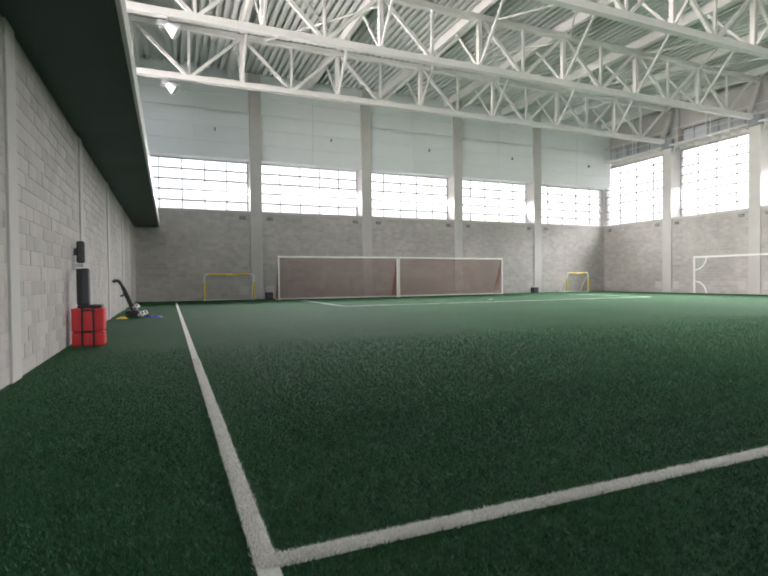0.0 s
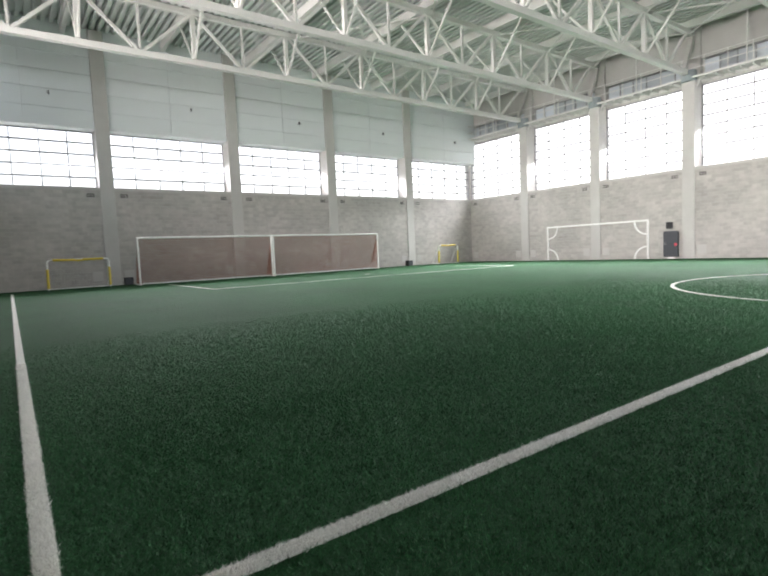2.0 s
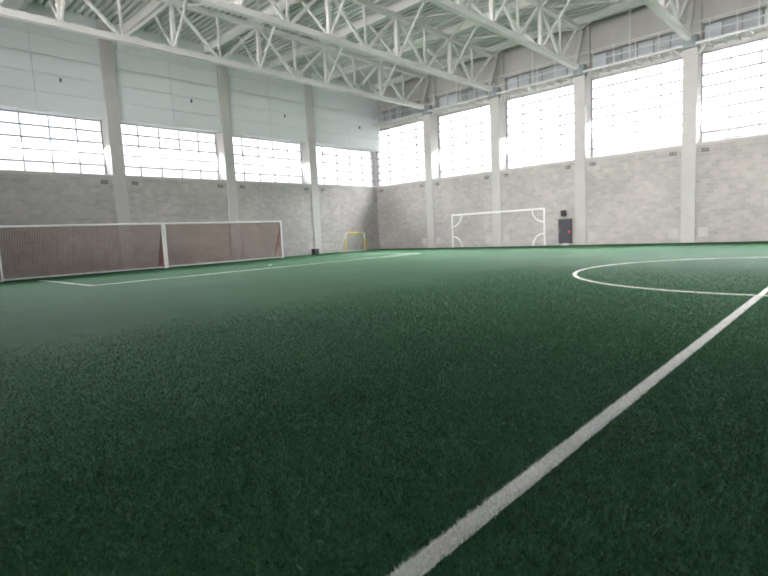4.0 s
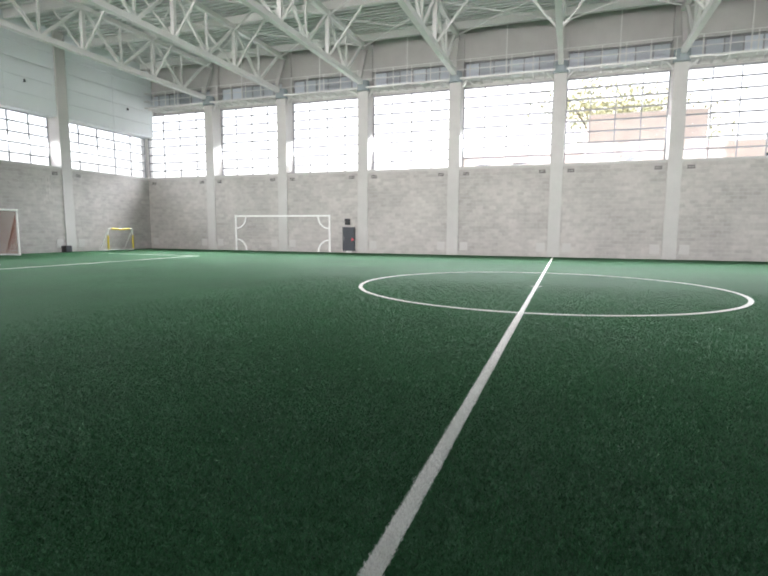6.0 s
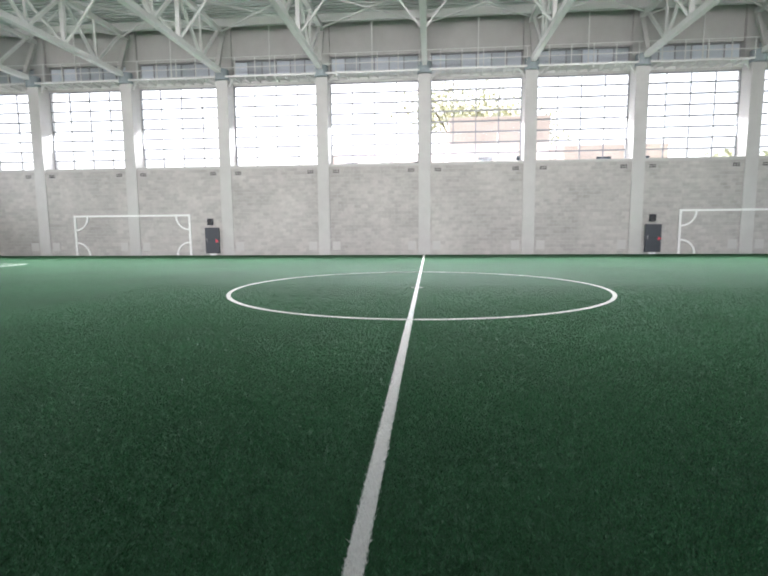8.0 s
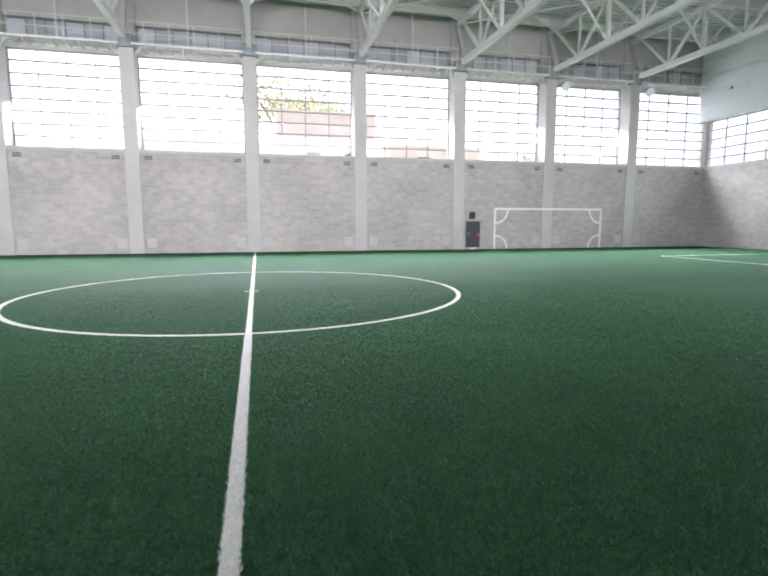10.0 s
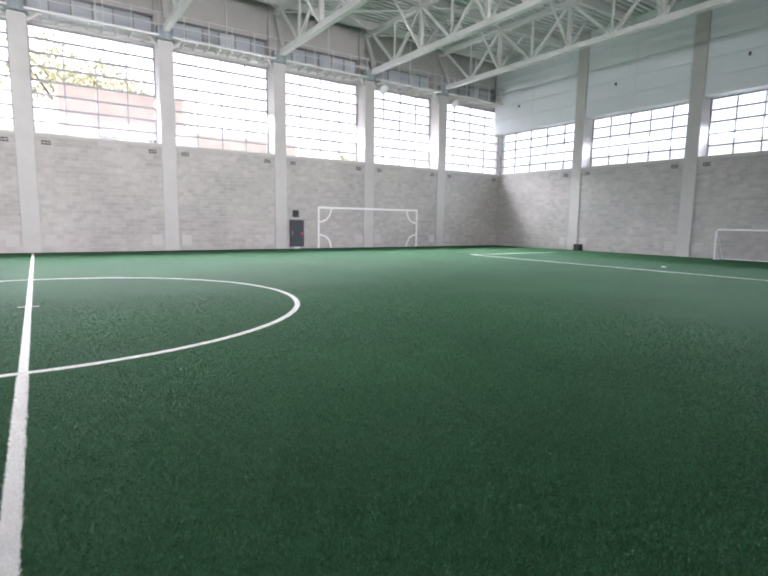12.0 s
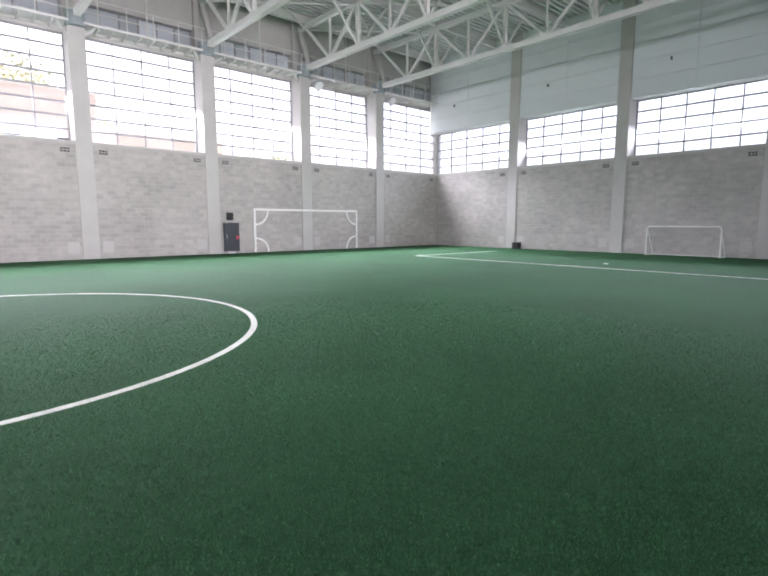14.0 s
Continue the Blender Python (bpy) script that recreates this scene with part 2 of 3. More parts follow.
# ---- block walls ----
def block_wall(name, length, height, thick, label, m, pick=None):
    """Wall along local x, inner face at local y = 0, with a course pattern of proud blocks."""
    wall = structure(name, box(bmesh.new(), 0, 0.004, 0, length, thick, height), M_MORTAR, label, "wall")
    wall.matrix_world = m
    rnd = random.Random(len(name) + int(length * 10))
    verts, faces, singles = [], [], []
    courses = int(height / 0.2)
    for c in range(courses):
        z0, x = c * 0.2 + 0.004, -0.2 * (c % 2)
        while x < length:
            a, b = max(0, x + 0.004), min(length, x + 0.396)
            if b - a > 0.05:
                if pick and pick[0] < a and b < pick[1] and b - a > 0.38 and len(singles) < 300:
                    singles.append((a, z0, rnd.uniform(0, 0.005)))
                    x += 0.4
                    continue
                y, k, z1 = -rnd.uniform(0, 0.005), len(verts), z0 + 0.192
                e = 0.005
                verts += [(a, 0.02, z0), (b, 0.02, z0), (b, 0.02, z1), (a, 0.02, z1), (a + e, y, z0 + e), (b - e, y, z0 + e), (b - e, y, z1 - e), (a + e, y, z1 - e)]
                faces += [(k + 4, k + 5, k + 6, k + 7), (k, k + 1, k + 5, k + 4), (k + 1, k + 2, k + 6, k + 5), (k + 2, k + 3, k + 7, k + 6), (k + 3, k, k + 4, k + 7)]
            x += 0.4
    me = bpy.data.meshes.new("blockwork")
    me.from_pydata(verts, [], faces)
    me.materials.append(M_BLOCK)
    ob = new("blockwork", me)
    ob.parent = wall
    tagged(ob, "grey concrete blocks in running bond", kind="stuff")
    if singles:
        one = mesh_of(boxed(0, 0, 0, 0.392, 0.03, 0.192, bevel=0.004), "block", M_BLOCK1)
        for a, z0, dy in singles:
            shared("block", one, wall, (a, -dy, z0))
    return wall


WB = block_wall("wall_window_side", 2 * YA + 0.12, SILL - 0.12, 0.4, "grey concrete block wall under tall windows", pose(XB + 0.05, YA + 0.06, 0, 0, 0, -90))
WA = block_wall("wall_goal_end", XB - XD + 0.055, SILL - 0.12, 0.4, "grey concrete block end wall behind the goals", pose(XD, YA + 0.05, 0))
WC = block_wall("wall_far_end", XB - XD + 0.055, SILL - 0.12, 0.4, "grey concrete block end wall in shade", pose(XB + 0.055, -YA - 0.05, 0, 0, 0, 180))
WD = block_wall("wall_low_side", 2 * YA, 4.4, 0.3, "grey concrete block wall below the dark soffit", pose(XD, -YA, 0, 0, 0, 90), (YA + 4.4, YA + 10.9))
# upper closing wall, roof slab
structure("wall_upper_side", box(bmesh.new(), XD - 0.35, -YA - 1.4, 4.4, XD - 0.05, YA + 1.4, 6.2), M_PANEL, "plain white upper wall above the stand", "wall")
structure("wall_upper_beam", box(bmesh.new(), XD - 0.35, -YA - 1.4, 12.4, XD - 0.05, YA + 1.4, 13.945), M_PANEL, "plain white beam above the stand windows", "wall")
for i in range(11):
    y = (5 - i) * BAY
    structure("wall_upper_pier", box(bmesh.new(), XD - 0.34, y - 0.4, 6.2, XD - 0.06, y + 0.4, 12.4), M_PANEL, "plain white pier between stand windows", "wall")
for s in (1, -1):
    y0, y1 = sorted((s * 30.4, s * (YA + 1.4)))
    structure("wall_upper_pier", box(bmesh.new(), XD - 0.34, y0, 6.2, XD - 0.06, y1, 12.4), M_PANEL, "plain white pier between stand windows", "wall")

# soffit of the stand along the low wall
bm = bmesh.new()
prof = [(XD - 0.05, 4.22), (-0.85, 4.28), (-0.85, 4.6), (XD - 0.05, 4.8)]
a, b = [bm.verts.new((x, -YA, z)) for x, z in prof], [bm.verts.new((x, YA, z)) for x, z in prof]
for i in range(4):
    bm.faces.new((a[i], a[(i + 1) % 4], b[(i + 1) % 4], b[i]))
bm.faces.new(a[::-1]), bm.faces.new(b)
bmesh.ops.recalc_face_normals(bm, faces=bm.faces[:])
structure("stand_soffit", bm, M_SOFFIT, "dark green flat soffit of a raised stand", "soffit")
structure("trim_soffit_edge", boxed(-0.848, -YA, 4.25, -0.79, YA, 4.64, bevel=0.01), M_STEEL, "white edge trim along the dark soffit", "trim")

# ---- pillars ----
def pillar(name, x0, y0, x1, y1, z1, label="pale concrete pillar between wall bays"):
    return structure(name, boxed(x0, y0, 0, x1, y1, z1, bevel=0.015), M_CONC, label, "pillar")


for i in range(1, 10):
    y = (5 - i) * BAY
    p = pillar("pillar", XB, y - 0.35, XB + DEEP + 0.2, y + 0.35, TOPB + 0.1)
    structure("pillar_upper", boxed(XB + 0.72, y - 0.352, TOPB + 0.1, XB + DEEP + 0.3, y + 0.352, ROOF + 0.595, bevel=0.015), M_CONC, "upper concrete pillar behind the catwalk", "pillar")
for s in (1, -1):
    for x in PX:
        y0, y1 = sorted((s * YA, s * (YA + DEEP)))
        pillar("pillar", x - 0.35, y0, x + 0.35, y1, ROOF + 0.37)
    # corner piers
    y0, y1 = sorted((s * (YA + 0.8), s * (YA + DEEP + 0.3)))
    pillar("corner_pillar", XB + 0.8, y0, XL, y1, ROOF + 0.595, "pale concrete corner pillar")
for k in range(-6, 7):
    y = 5.2 + 5.3 * k
    if abs(y) < YA - 0.5:
        pillar("pillar_low", XD - 0.02, y - 0.2, XD + 0.035, y + 0.2, 4.38, "slim concrete pillar in the low block wall")


# ---- windows ----
def window(name, width, z0, z1, cols, rows, m, label, fill=None):
    """Local x along the opening, local y outwards; glass at y = 0."""
    w = thing(name, label, "window", kind="structure")
    w.matrix_world = m
    fr = bmesh.new()
    for a in ((0, -0.04, z0, 0.06, 0.04, z1), (width - 0.06, -0.04, z0, width, 0.04, z1), (0.06, -0.04, z0, width - 0.06, 0.04, z0 + 0.06), (0.06, -0.04, z1 - 0.06, width - 0.06, 0.04, z1)):
        box(fr, *a)
    part("window_frame", fr, M_ALU, w)
    dx, dz = width / cols, (z1 - z0) / rows
    for c in range(1, cols):
        part("mullion", boxed(c * dx - 0.028, -0.06, z0 + 0.06, c * dx + 0.028, 0.03, z1 - 0.06), M_ALU, w)
    for r in range(1, rows):
        part("glazing_bar", boxed(0.06, -0.1, z0 + r * dz - 0.035, width - 0.06, 0.035, z0 + r * dz + 0.035), M_ALU, w)
    pane = mesh_of(box(bmesh.new(), -dx / 2 + 0.02, -0.003, -dz / 2 + 0.02, dx / 2 - 0.02, 0.003, dz / 2 - 0.02), "pane", fill or M_GLASS)
    for c in range(cols):
        for r in range(rows):
            o = shared("pane", pane, w, ((c + 0.5) * dx, 0, z0 + (r + 0.5) * dz))
            o.visible_shadow = bool(fill)
    return w


GX = XB + DEEP - 0.1
n_win = 0
for i in range(10):
    ytop = YA + 0.8 if i == 0 else (5 - i) * BAY - 0.35
    ybot = -YA - 0.8 if i == 9 else (5 - i - 1) * BAY + 0.35
    n_win += 1
    window("window_%d" % n_win, ytop - ybot, SILL + 0.02, TOPB, 4, 8, pose(GX, ytop, 0, 0, 0, -90), "tall gridded window with overexposed daylight behind")
    n_win += 1
    window("window_%d" % n_win, ytop - ybot - 0.02, TOPB + 0.3, 11.75, 6, 1, pose(XB + 1.2, ytop - 0.01, 0, 0, 0, -90), "low band of frosted panels behind the catwalk", M_FROST)
    structure("upstand", boxed(XB + 0.94, ybot, TOPB, XL, ytop, TOPB + 0.3, bevel=0.01), M_CONC, "concrete upstand behind the catwalk deck", "beam")
    structure("lintel_beam", boxed(XB + 0.95, ybot, 11.75, XL, ytop, ROOF + 0.595, bevel=0.01), M_CONC, "grey concrete beam above clerestory windows", "beam")
    structure("window_sill", boxed(XB + 0.02, ybot, SILL - 0.12, XL, ytop, SILL + 0.015, bevel=0.01), M_CONC, "pale concrete window sill ledge", "sill")
for i in range(10):
    n_win += 1
    window("window_%d" % n_win, BAY - 0.8, 6.2, 12.4, 4, 8, pose(XD - 0.2, (5 - i) * BAY - 0.4, 0, 0, 0, -90), "tall gridded window above the stand")
edges = [XD] + list(PX) + [XB + 0.8]
for s in (1, -1):
    for i in range(5):
        a = edges[i] + (0.35 if i else 0)
        b = edges[i + 1] - (0.35 if i < 4 else 0)
        y0, y1 = sorted((s * (YA + 0.02), s * (YA + DEEP + 0.3)))
        structure("window_sill", boxed(a, y0, SILL - 0.12, b, y1, SILL + 0.015, bevel=0.01), M_CONC, "pale concrete window sill ledge", "sill")
        n_win += 1
        m = pose(a, YA + DEEP - 0.1, 0) if s > 0 else pose(b, -YA - DEEP + 0.1, 0, 0, 0, 180)
        window("window_%d" % n_win, b - a, SILL + 0.02, TOPA, 5, 5, m, "wide gridded strip window with overexposed daylight")
        # panels over the window
        up = structure("panel_wall", box(bmesh.new(), a, *((YA + 0.2, TOPA) if s > 0 else (-YA - 1.3, TOPA)), b, *((YA + 1.3, 15.0) if s > 0 else (-YA - 0.2, 15.0))), M_PANEL, "white sandwich panel wall above strip window", "wall")
        h, wd = 0.94, (b - a) / 2
        pm = mesh_of(boxed(0.006, 0, 0.006, wd - 0.006, 0.06, h - 0.006, bevel=0.008), "panel", M_PANEL)
        for c in range(2):
            for r in range(6):
                shared("panel", pm, up, (a + c * wd, YA + 0.12 if s > 0 else -YA - 0.18, TOPA + r * h))
        bm = bmesh.new()
        mid, yy = (a + b) / 2 + 1.2, s * (YA + 0.05)
        beam(bm, (mid, s * (YA + 0.12), 10.1), (mid, s * (YA - 0.05), 10.1), 0.05)
        box(bm, mid - 0.03, yy - 0.06, 10.12, mid + 0.03, yy + 0.04, 10.24)
        d = part("wall_sensor", bm, M_DOOR)
        tagged(d, "small dark sensor fixed to white panels", "sensor", "wall sensors")

# roof: deck ribs are one mesh with the ceiling
bm = bmesh.new()
box(bm, XD - 0.3, -YA - 1.4, ROOF + 0.6, XL, YA + 1.4, ROOF + 0.8)
x = XD
while x < XL - 0.1:
    box(bm, x, -YA - 1.35, ROOF + 0.38, x + 0.19, YA + 1.35, ROOF + 0.6)
    x += 0.36
structure("ceiling", bm, M_DECK, "white ribbed steel roof deck", "ceiling")

# ---- roof trusses ----
X0, X1, N = XD + 0.1, XB - 0.35, 14
ZB, ZT = 10.82, 13.15
truss = thing("roof_truss", "white painted steel roof truss spanning the hall", "truss", group="roof trusses")
step = (X1 - X0) / N
part("bottom_chord", boxed(X0, -0.14, ZB - 0.14, X1, 0.14, ZB + 0.14, bevel=0.01), M_STEEL, truss)
part("top_chord", boxed(X0, -0.13, ZT - 0.13, X1 + 0.9, 0.13, ZT + 0.13, bevel=0.01), M_STEEL, truss)
for i in range(N):
    x = X0 + i * step + 0.2
    thick = 0.2 if i % 2 == 0 else 0.11
    part("post", bar((x, 0, ZB + 0.14), (x, 0, ZT - 0.13), thick, thick), M_STEEL, truss)
    a, b = (ZT - 0.13, ZB + 0.14) if i % 2 == 0 else (ZB + 0.14, ZT - 0.13)
    part("diagonal", bar((x + 0.15, 0, a), (x + step - 0.12, 0, b), 0.14, 0.14), M_STEEL, truss)
for i in range(0, N, 2):
    x = X0 + i * step + 0.2
    for s in (1, -1):
        part("knee_brace", bar((x, s * 0.14, ZB + 0.2), (x, s * 2.0, ZT + 0.1), 0.1, 0.1), M_STEEL, truss)
part("end_diagonal", bar((X1 - 0.1, 0, ZB + 0.2), (X1 + 0.85, 0, ZT - 0.1), 0.22, 0.2), M_CONC, truss, "grey inclined end strut")
bm = bmesh.new()
bmesh.ops.create_cone(bm, cap_ends=True, segments=16, radius1=0.42, radius2=0.4, depth=0.62, matrix=Matrix.Translation((XB + 0.12, 0, TOPB + 0.41)))
part("bearing", bm, M_NODE, truss, "dark grey-green bearing block")
truss.location = (0, 24, 0)
for i in range(2, 10):
    copy_thing(truss, pose(0, (5 - i) * BAY, 0))
for i in range(0, N + 1, 2):
    x = X0 + i * step + 0.2
    p = part("purlin", boxed(x - 0.11, -YA - 0.1, ZT + 0.14, x + 0.11, YA + 0.1, ROOF + 0.375, bevel=0.01), M_STEEL)
    tagged(p, "white steel purlin running under the roof deck", "purlin", "purlins")
for x in (6.5, 16.0, 25.5, 30.5):
    for k in range(8):
        y = 24 - 6 * k
        bm = bmesh.new()
        beam(bm, (x - 2.2, y - 0.2, ZT - 0.05), (x + 2.2, y - 5.8, ZT - 0.05), 0.07)
        beam(bm, (x + 2.2, y - 0.2, ZT - 0.13), (x - 2.2, y - 5.8, ZT - 0.13), 0.07)
        tagged(part("roof_bracing", bm, M_STEEL), "white crossed bracing rods between roof trusses", "bracing", "roof bracing")

# ---- catwalk ----
cat = thing("catwalk", "white steel catwalk with railing above tall windows", "catwalk")
zc = TOPB + 0.12
for i in range(10):
    ytop = YA - 0.05 if i == 0 else (5 - i) * BAY
    ybot = -YA + 0.05 if i == 9 else (5 - i - 1) * BAY
    part("edge_beam", boxed(XB - 0.16, ybot, zc + 0.1, XB - 0.08, ytop, zc + 0.2), M_STEEL, cat)
    part("edge_beam", boxed(XB + 0.86, ybot + 0.32, zc, XB + 0.93, ytop - 0.32, zc + 0.2), M_STEEL, cat)
    deck = bmesh.new()
    y = ybot + 0.1
    while y < ytop - 0.1:
        box(deck, XB - 0.08, y, zc + 0.13, XB + 0.86, y + 0.035, zc + 0.17)
        y += 0.07
    tagged(part("grating", deck, M_STEEL, cat, "open steel floor grating"), kind="stuff")
    k = 10
    for j in range(k):
        y = ybot + 0.3 + (ytop - ybot - 0.6) * j / (k - 1)
        part("cross_member", boxed(XB - 0.08, y - 0.03, zc - 0.02, XB + 0.86, y + 0.03, zc + 0.1), M_STEEL, cat)
        if j % 2 == 0:
            part("rail_post", boxed(XB - 0.14, y - 0.025, zc + 0.2, XB - 0.09, y + 0.025, zc + 1.25), M_STEEL, cat)
    for h in (0.65, 1.22):
        part("rail", bar((XB - 0.115, ybot, zc + h), (XB - 0.115, ytop, zc + h), 0.028, round_=8), M_STEEL, cat)
    ym = (ybot + ytop) / 2
    part("hanger", bar((XB - 0.115, ym, zc + 0.2), (XB - 0.115, ym, ROOF + 0.38), 0.06, 0.06), M_STEEL, cat)
    for yy, sgn in ((ytop, -1), (ybot, 1)):
        part("bracket", bar((XB - 0.1, yy + sgn * 0.75, zc + 0.02), (XB + 0.3, yy + sgn * 0.34, zc - 0.3), 0.07, 0.07), M_STEEL, cat)
for s in (1, -1):
    y = s * (YA - 0.05)
    for h in (0.65, 1.22):
        part("rail", bar((XB - 0.115, y, zc + h), (XB + 0.9, y, zc + h), 0.028, round_=8), M_STEEL, cat)

# ---- small wall fittings ----
def vent(m):
    v = thing("wall_vent", "dark six-hole ventilation opening in block wall", "vent", group="wall vents")
    fr = bmesh.new()
    for zz in (-0.18, -0.02, 0.14):
        box(fr, -0.3, -0.012, zz, 0.3, 0.0, zz + 0.04)
    for xx in (-0.3, -0.12, 0.08, 0.26):
        box(fr, xx, -0.013, -0.14, xx + 0.04, 0, 0.14)
    part("frame", fr, M_BLOCK, v)
    hole = mesh_of(boxed(-0.07, -0.007, -0.05, 0.07, 0, 0.05), "opening", M_BLACK)
    for xx in (-0.18, 0.0, 0.18):
        for zz in (-0.08, 0.08):
            shared("opening", hole, v, (xx, 0, zz))
    v.matrix_world = m @ Matrix.Scale(0.72, 4)
    return v


def plate(m):
    v = part("cover_plate", boxed(-0.24, -0.02, -0.26, 0.24, 0, 0.26, bevel=0.006), M_CONC)
    tagged(v, "pale square cover plate low on the wall", "cover plate", "wall cover plates")
    v.matrix_world = m


for i in range(0, 11):
    y = (5 - i) * BAY
    for s in (1, -1):
        yy = y + s * 0.78
        if abs(yy) < YA - 0.3:
            vent(pose(XB + 0.045, yy, 4.95, 0, 0, -90))
            plate(pose(XB + 0.045, y + s * 0.72, 0.55, 0, 0, -90))
for s in (1, -1):
    for x in PX:
        for d in (1, -1):
            rz, yy = (0, YA + 0.045) if s > 0 else (180, -YA - 0.045)
            vent(pose(x + d * 0.82, yy, 4.95, 0, 0, rz))
            plate(pose(x + d * 0.78, yy, 0.55, 0, 0, rz))

# painted goals on the window wall
def painted_goal(yc):
    g = structure("painted_goal", bmesh.new(), M_WHITE, "white goal outline painted on block wall", "painted goal")
    xw0, xw1 = XB - 0.012, XB - 0.004
    y0, y1, h, w = yc - 3.8, yc + 3.8, 2.52, 0.12
    part("post", box(bmesh.new(), xw0, y0, 0.01, XB + 0.05, y0 + w, h), M_WHITE, g)
    part("post", box(bmesh.new(), xw0, y1 - w, 0.01, XB + 0.05, y1, h), M_WHITE, g)
    part("crossbar", box(bmesh.new(), xw0 - 0.002, y0 + w, h - w, XB + 0.05, y1 - w, h), M_WHITE, g)
    for yy, sg in ((y0, 1), (y1, -1)):
        for zz, up in ((0.01, 1), (h - w, -1)):
            bm = bmesh.new()
            prev = None
            R = 0.85
            for k in range(13):
                a = math.pi / 2 * k / 12
                c = [(XB + 0.048 if q < 2 else xw0, yy + sg * (w * 0.9 + r * math.cos(a)) , zz + up * r * math.sin(a)) for q, r in enumerate((R, R - 0.1, R - 0.1, R))]
                vs = [bm.verts.new(p) for p in c]
                if prev:
                    for j in range(4):
                        bm.faces.new((prev[j], prev[(j + 1) % 4], vs[(j + 1) % 4], vs[j]))
                prev = vs
            bmesh.ops.recalc_face_normals(bm, faces=bm.faces[:])
            part("corner_arc", bm, M_WHITE, g)
    return g


painted_goal(18.15)
painted_goal(-18.15)


def cabinet(yc, flip):
    c = thing("wall_cabinet", "dark grey metal cabinet door with red sign on wall", "cabinet", (XB, yc, 0), "wall cabinets")
    part("body", boxed(-0.1, -0.44, 0.12, 0.05, 0.44, 1.7, bevel=0.015), M_DOOR, c)
    d = part("door", boxed(-0.13, -0.415, 0.15, -0.1, 0.415, 1.67, bevel=0.01), M_DOOR, c)
    part("handle", boxed(-0.16, 0.3, 0.85, -0.13, 0.34, 1.05, bevel=0.008), M_ALU, d)
    part("panel_seam", boxed(-0.134, -0.41, 0.92, -0.128, 0.41, 0.935), M_BLACK, d)
    sg = bmesh.new()
    bmesh.ops.create_cone(sg, cap_ends=True, segments=3, radius1=0.13, radius2=0.13, depth=0.008, matrix=pose(-0.137, -0.31, 0.88, 0, 90, 0) @ pose(0, 0, 0, 0, 0, 180))
    part("red_sign", sg, M_PINK, c, "small red triangular sign")
    part("foot", boxed(-0.1, -0.18, 0.0, 0.04, 0.18, 0.12, bevel=0.01), M_WHITE, c, "white base block")
    s = thing("wall_speaker", "small dark grey loudspeaker box on block wall", "speaker", (XB, yc + flip * 0.08, 0), "wall speakers")
    part("body", boxed(-0.2, -0.15, 1.85, 0.05, 0.15, 2.25, bevel=0.02), M_DOOR, s)
    part("grille", boxed(-0.212, -0.13, 1.87, -0.2, 0.13, 2.23, bevel=0.005), M_BLACK, s)


cabinet(12.97, 1)
cabinet(-12.95, 1)


def floor_box(x, y):
    f = thing("floor_speaker", "small black box on turf beside a pillar", "speaker", (x, y, 0), "black floor boxes")
    part("body", boxed(-0.22, -0.2, 0.0, 0.22, 0.2, 0.42, bevel=0.03), M_BLACK, f)
    part("grille", boxed(-0.18, -0.212, 0.05, 0.18, -0.2, 0.37, bevel=0.005), M_DOOR, f)


floor_box(5.3, YA - 0.3)
floor_box(25.45, YA - 0.3)
floor_box(25.35, -YA + 0.3)


# ---- goals ----
def net(name, mat, parent, corners, step=0.11, r=0.008):
    """Threads across the quad a, b, c, d."""
    a, b, c, d = (Vector(p) for p in corners)
    bm = bmesh.new()
    nu, nv = max(2, int((b - a).length / step)), max(2, int((d - a).length / step))
    for i in range(nu + 1):
        t = i / nu
        beam(bm, a.lerp(b, t), d.lerp(c, t), r * 2)
    for i in range(nv + 1):
        t = i / nv
        beam(bm, a.lerp(d, t), b.lerp(c, t), r * 2)
    return tagged(part(name, bm, mat, parent), kind="stuff")


def big_goal(x, y, w, turn):
    g = thing("large_goal", "white tubular goal with brownish net by end wall", "goal", group="large goals")
    h, d, r = 2.5, 1.0, 0.05
    for s in (0, w):
        part("post", bar((s, 0, 0), (s, 0, h), r, round_=12), M_WHITE, g)
        part("side_bar", bar((s, 0, 0.04), (s, d, 0.04), 0.04, round_=8), M_WHITE, g)
    part("crossbar", bar((-r, 0, h), (w + r, 0, h), r, round_=12), M_WHITE, g)
    part("ground_bar", bar((0, d, 0.04), (w, d, 0.04), 0.04, round_=8), M_WHITE, g)
    net("net", M_NET, g, ((0, 0.06, h - 0.03), (w, 0.06, h - 0.03), (w, d, 0.06), (0, d, 0.06)), 0.1, 0.009)
    for s in (0, w):
        net("side_net", M_NET, g, ((s, 0.05, h - 0.03), (s, d * 0.5, h * 0.5), (s, d, 0.06), (s, 0.05, 0.06)), 0.12, 0.007)
    g.matrix_world = pose(x, y, 0, 0, 0, turn)
    return g


big_goal(5.5, 27.35, 7.5, 0)
big_goal(13.15, 27.4, 8.3, 4)


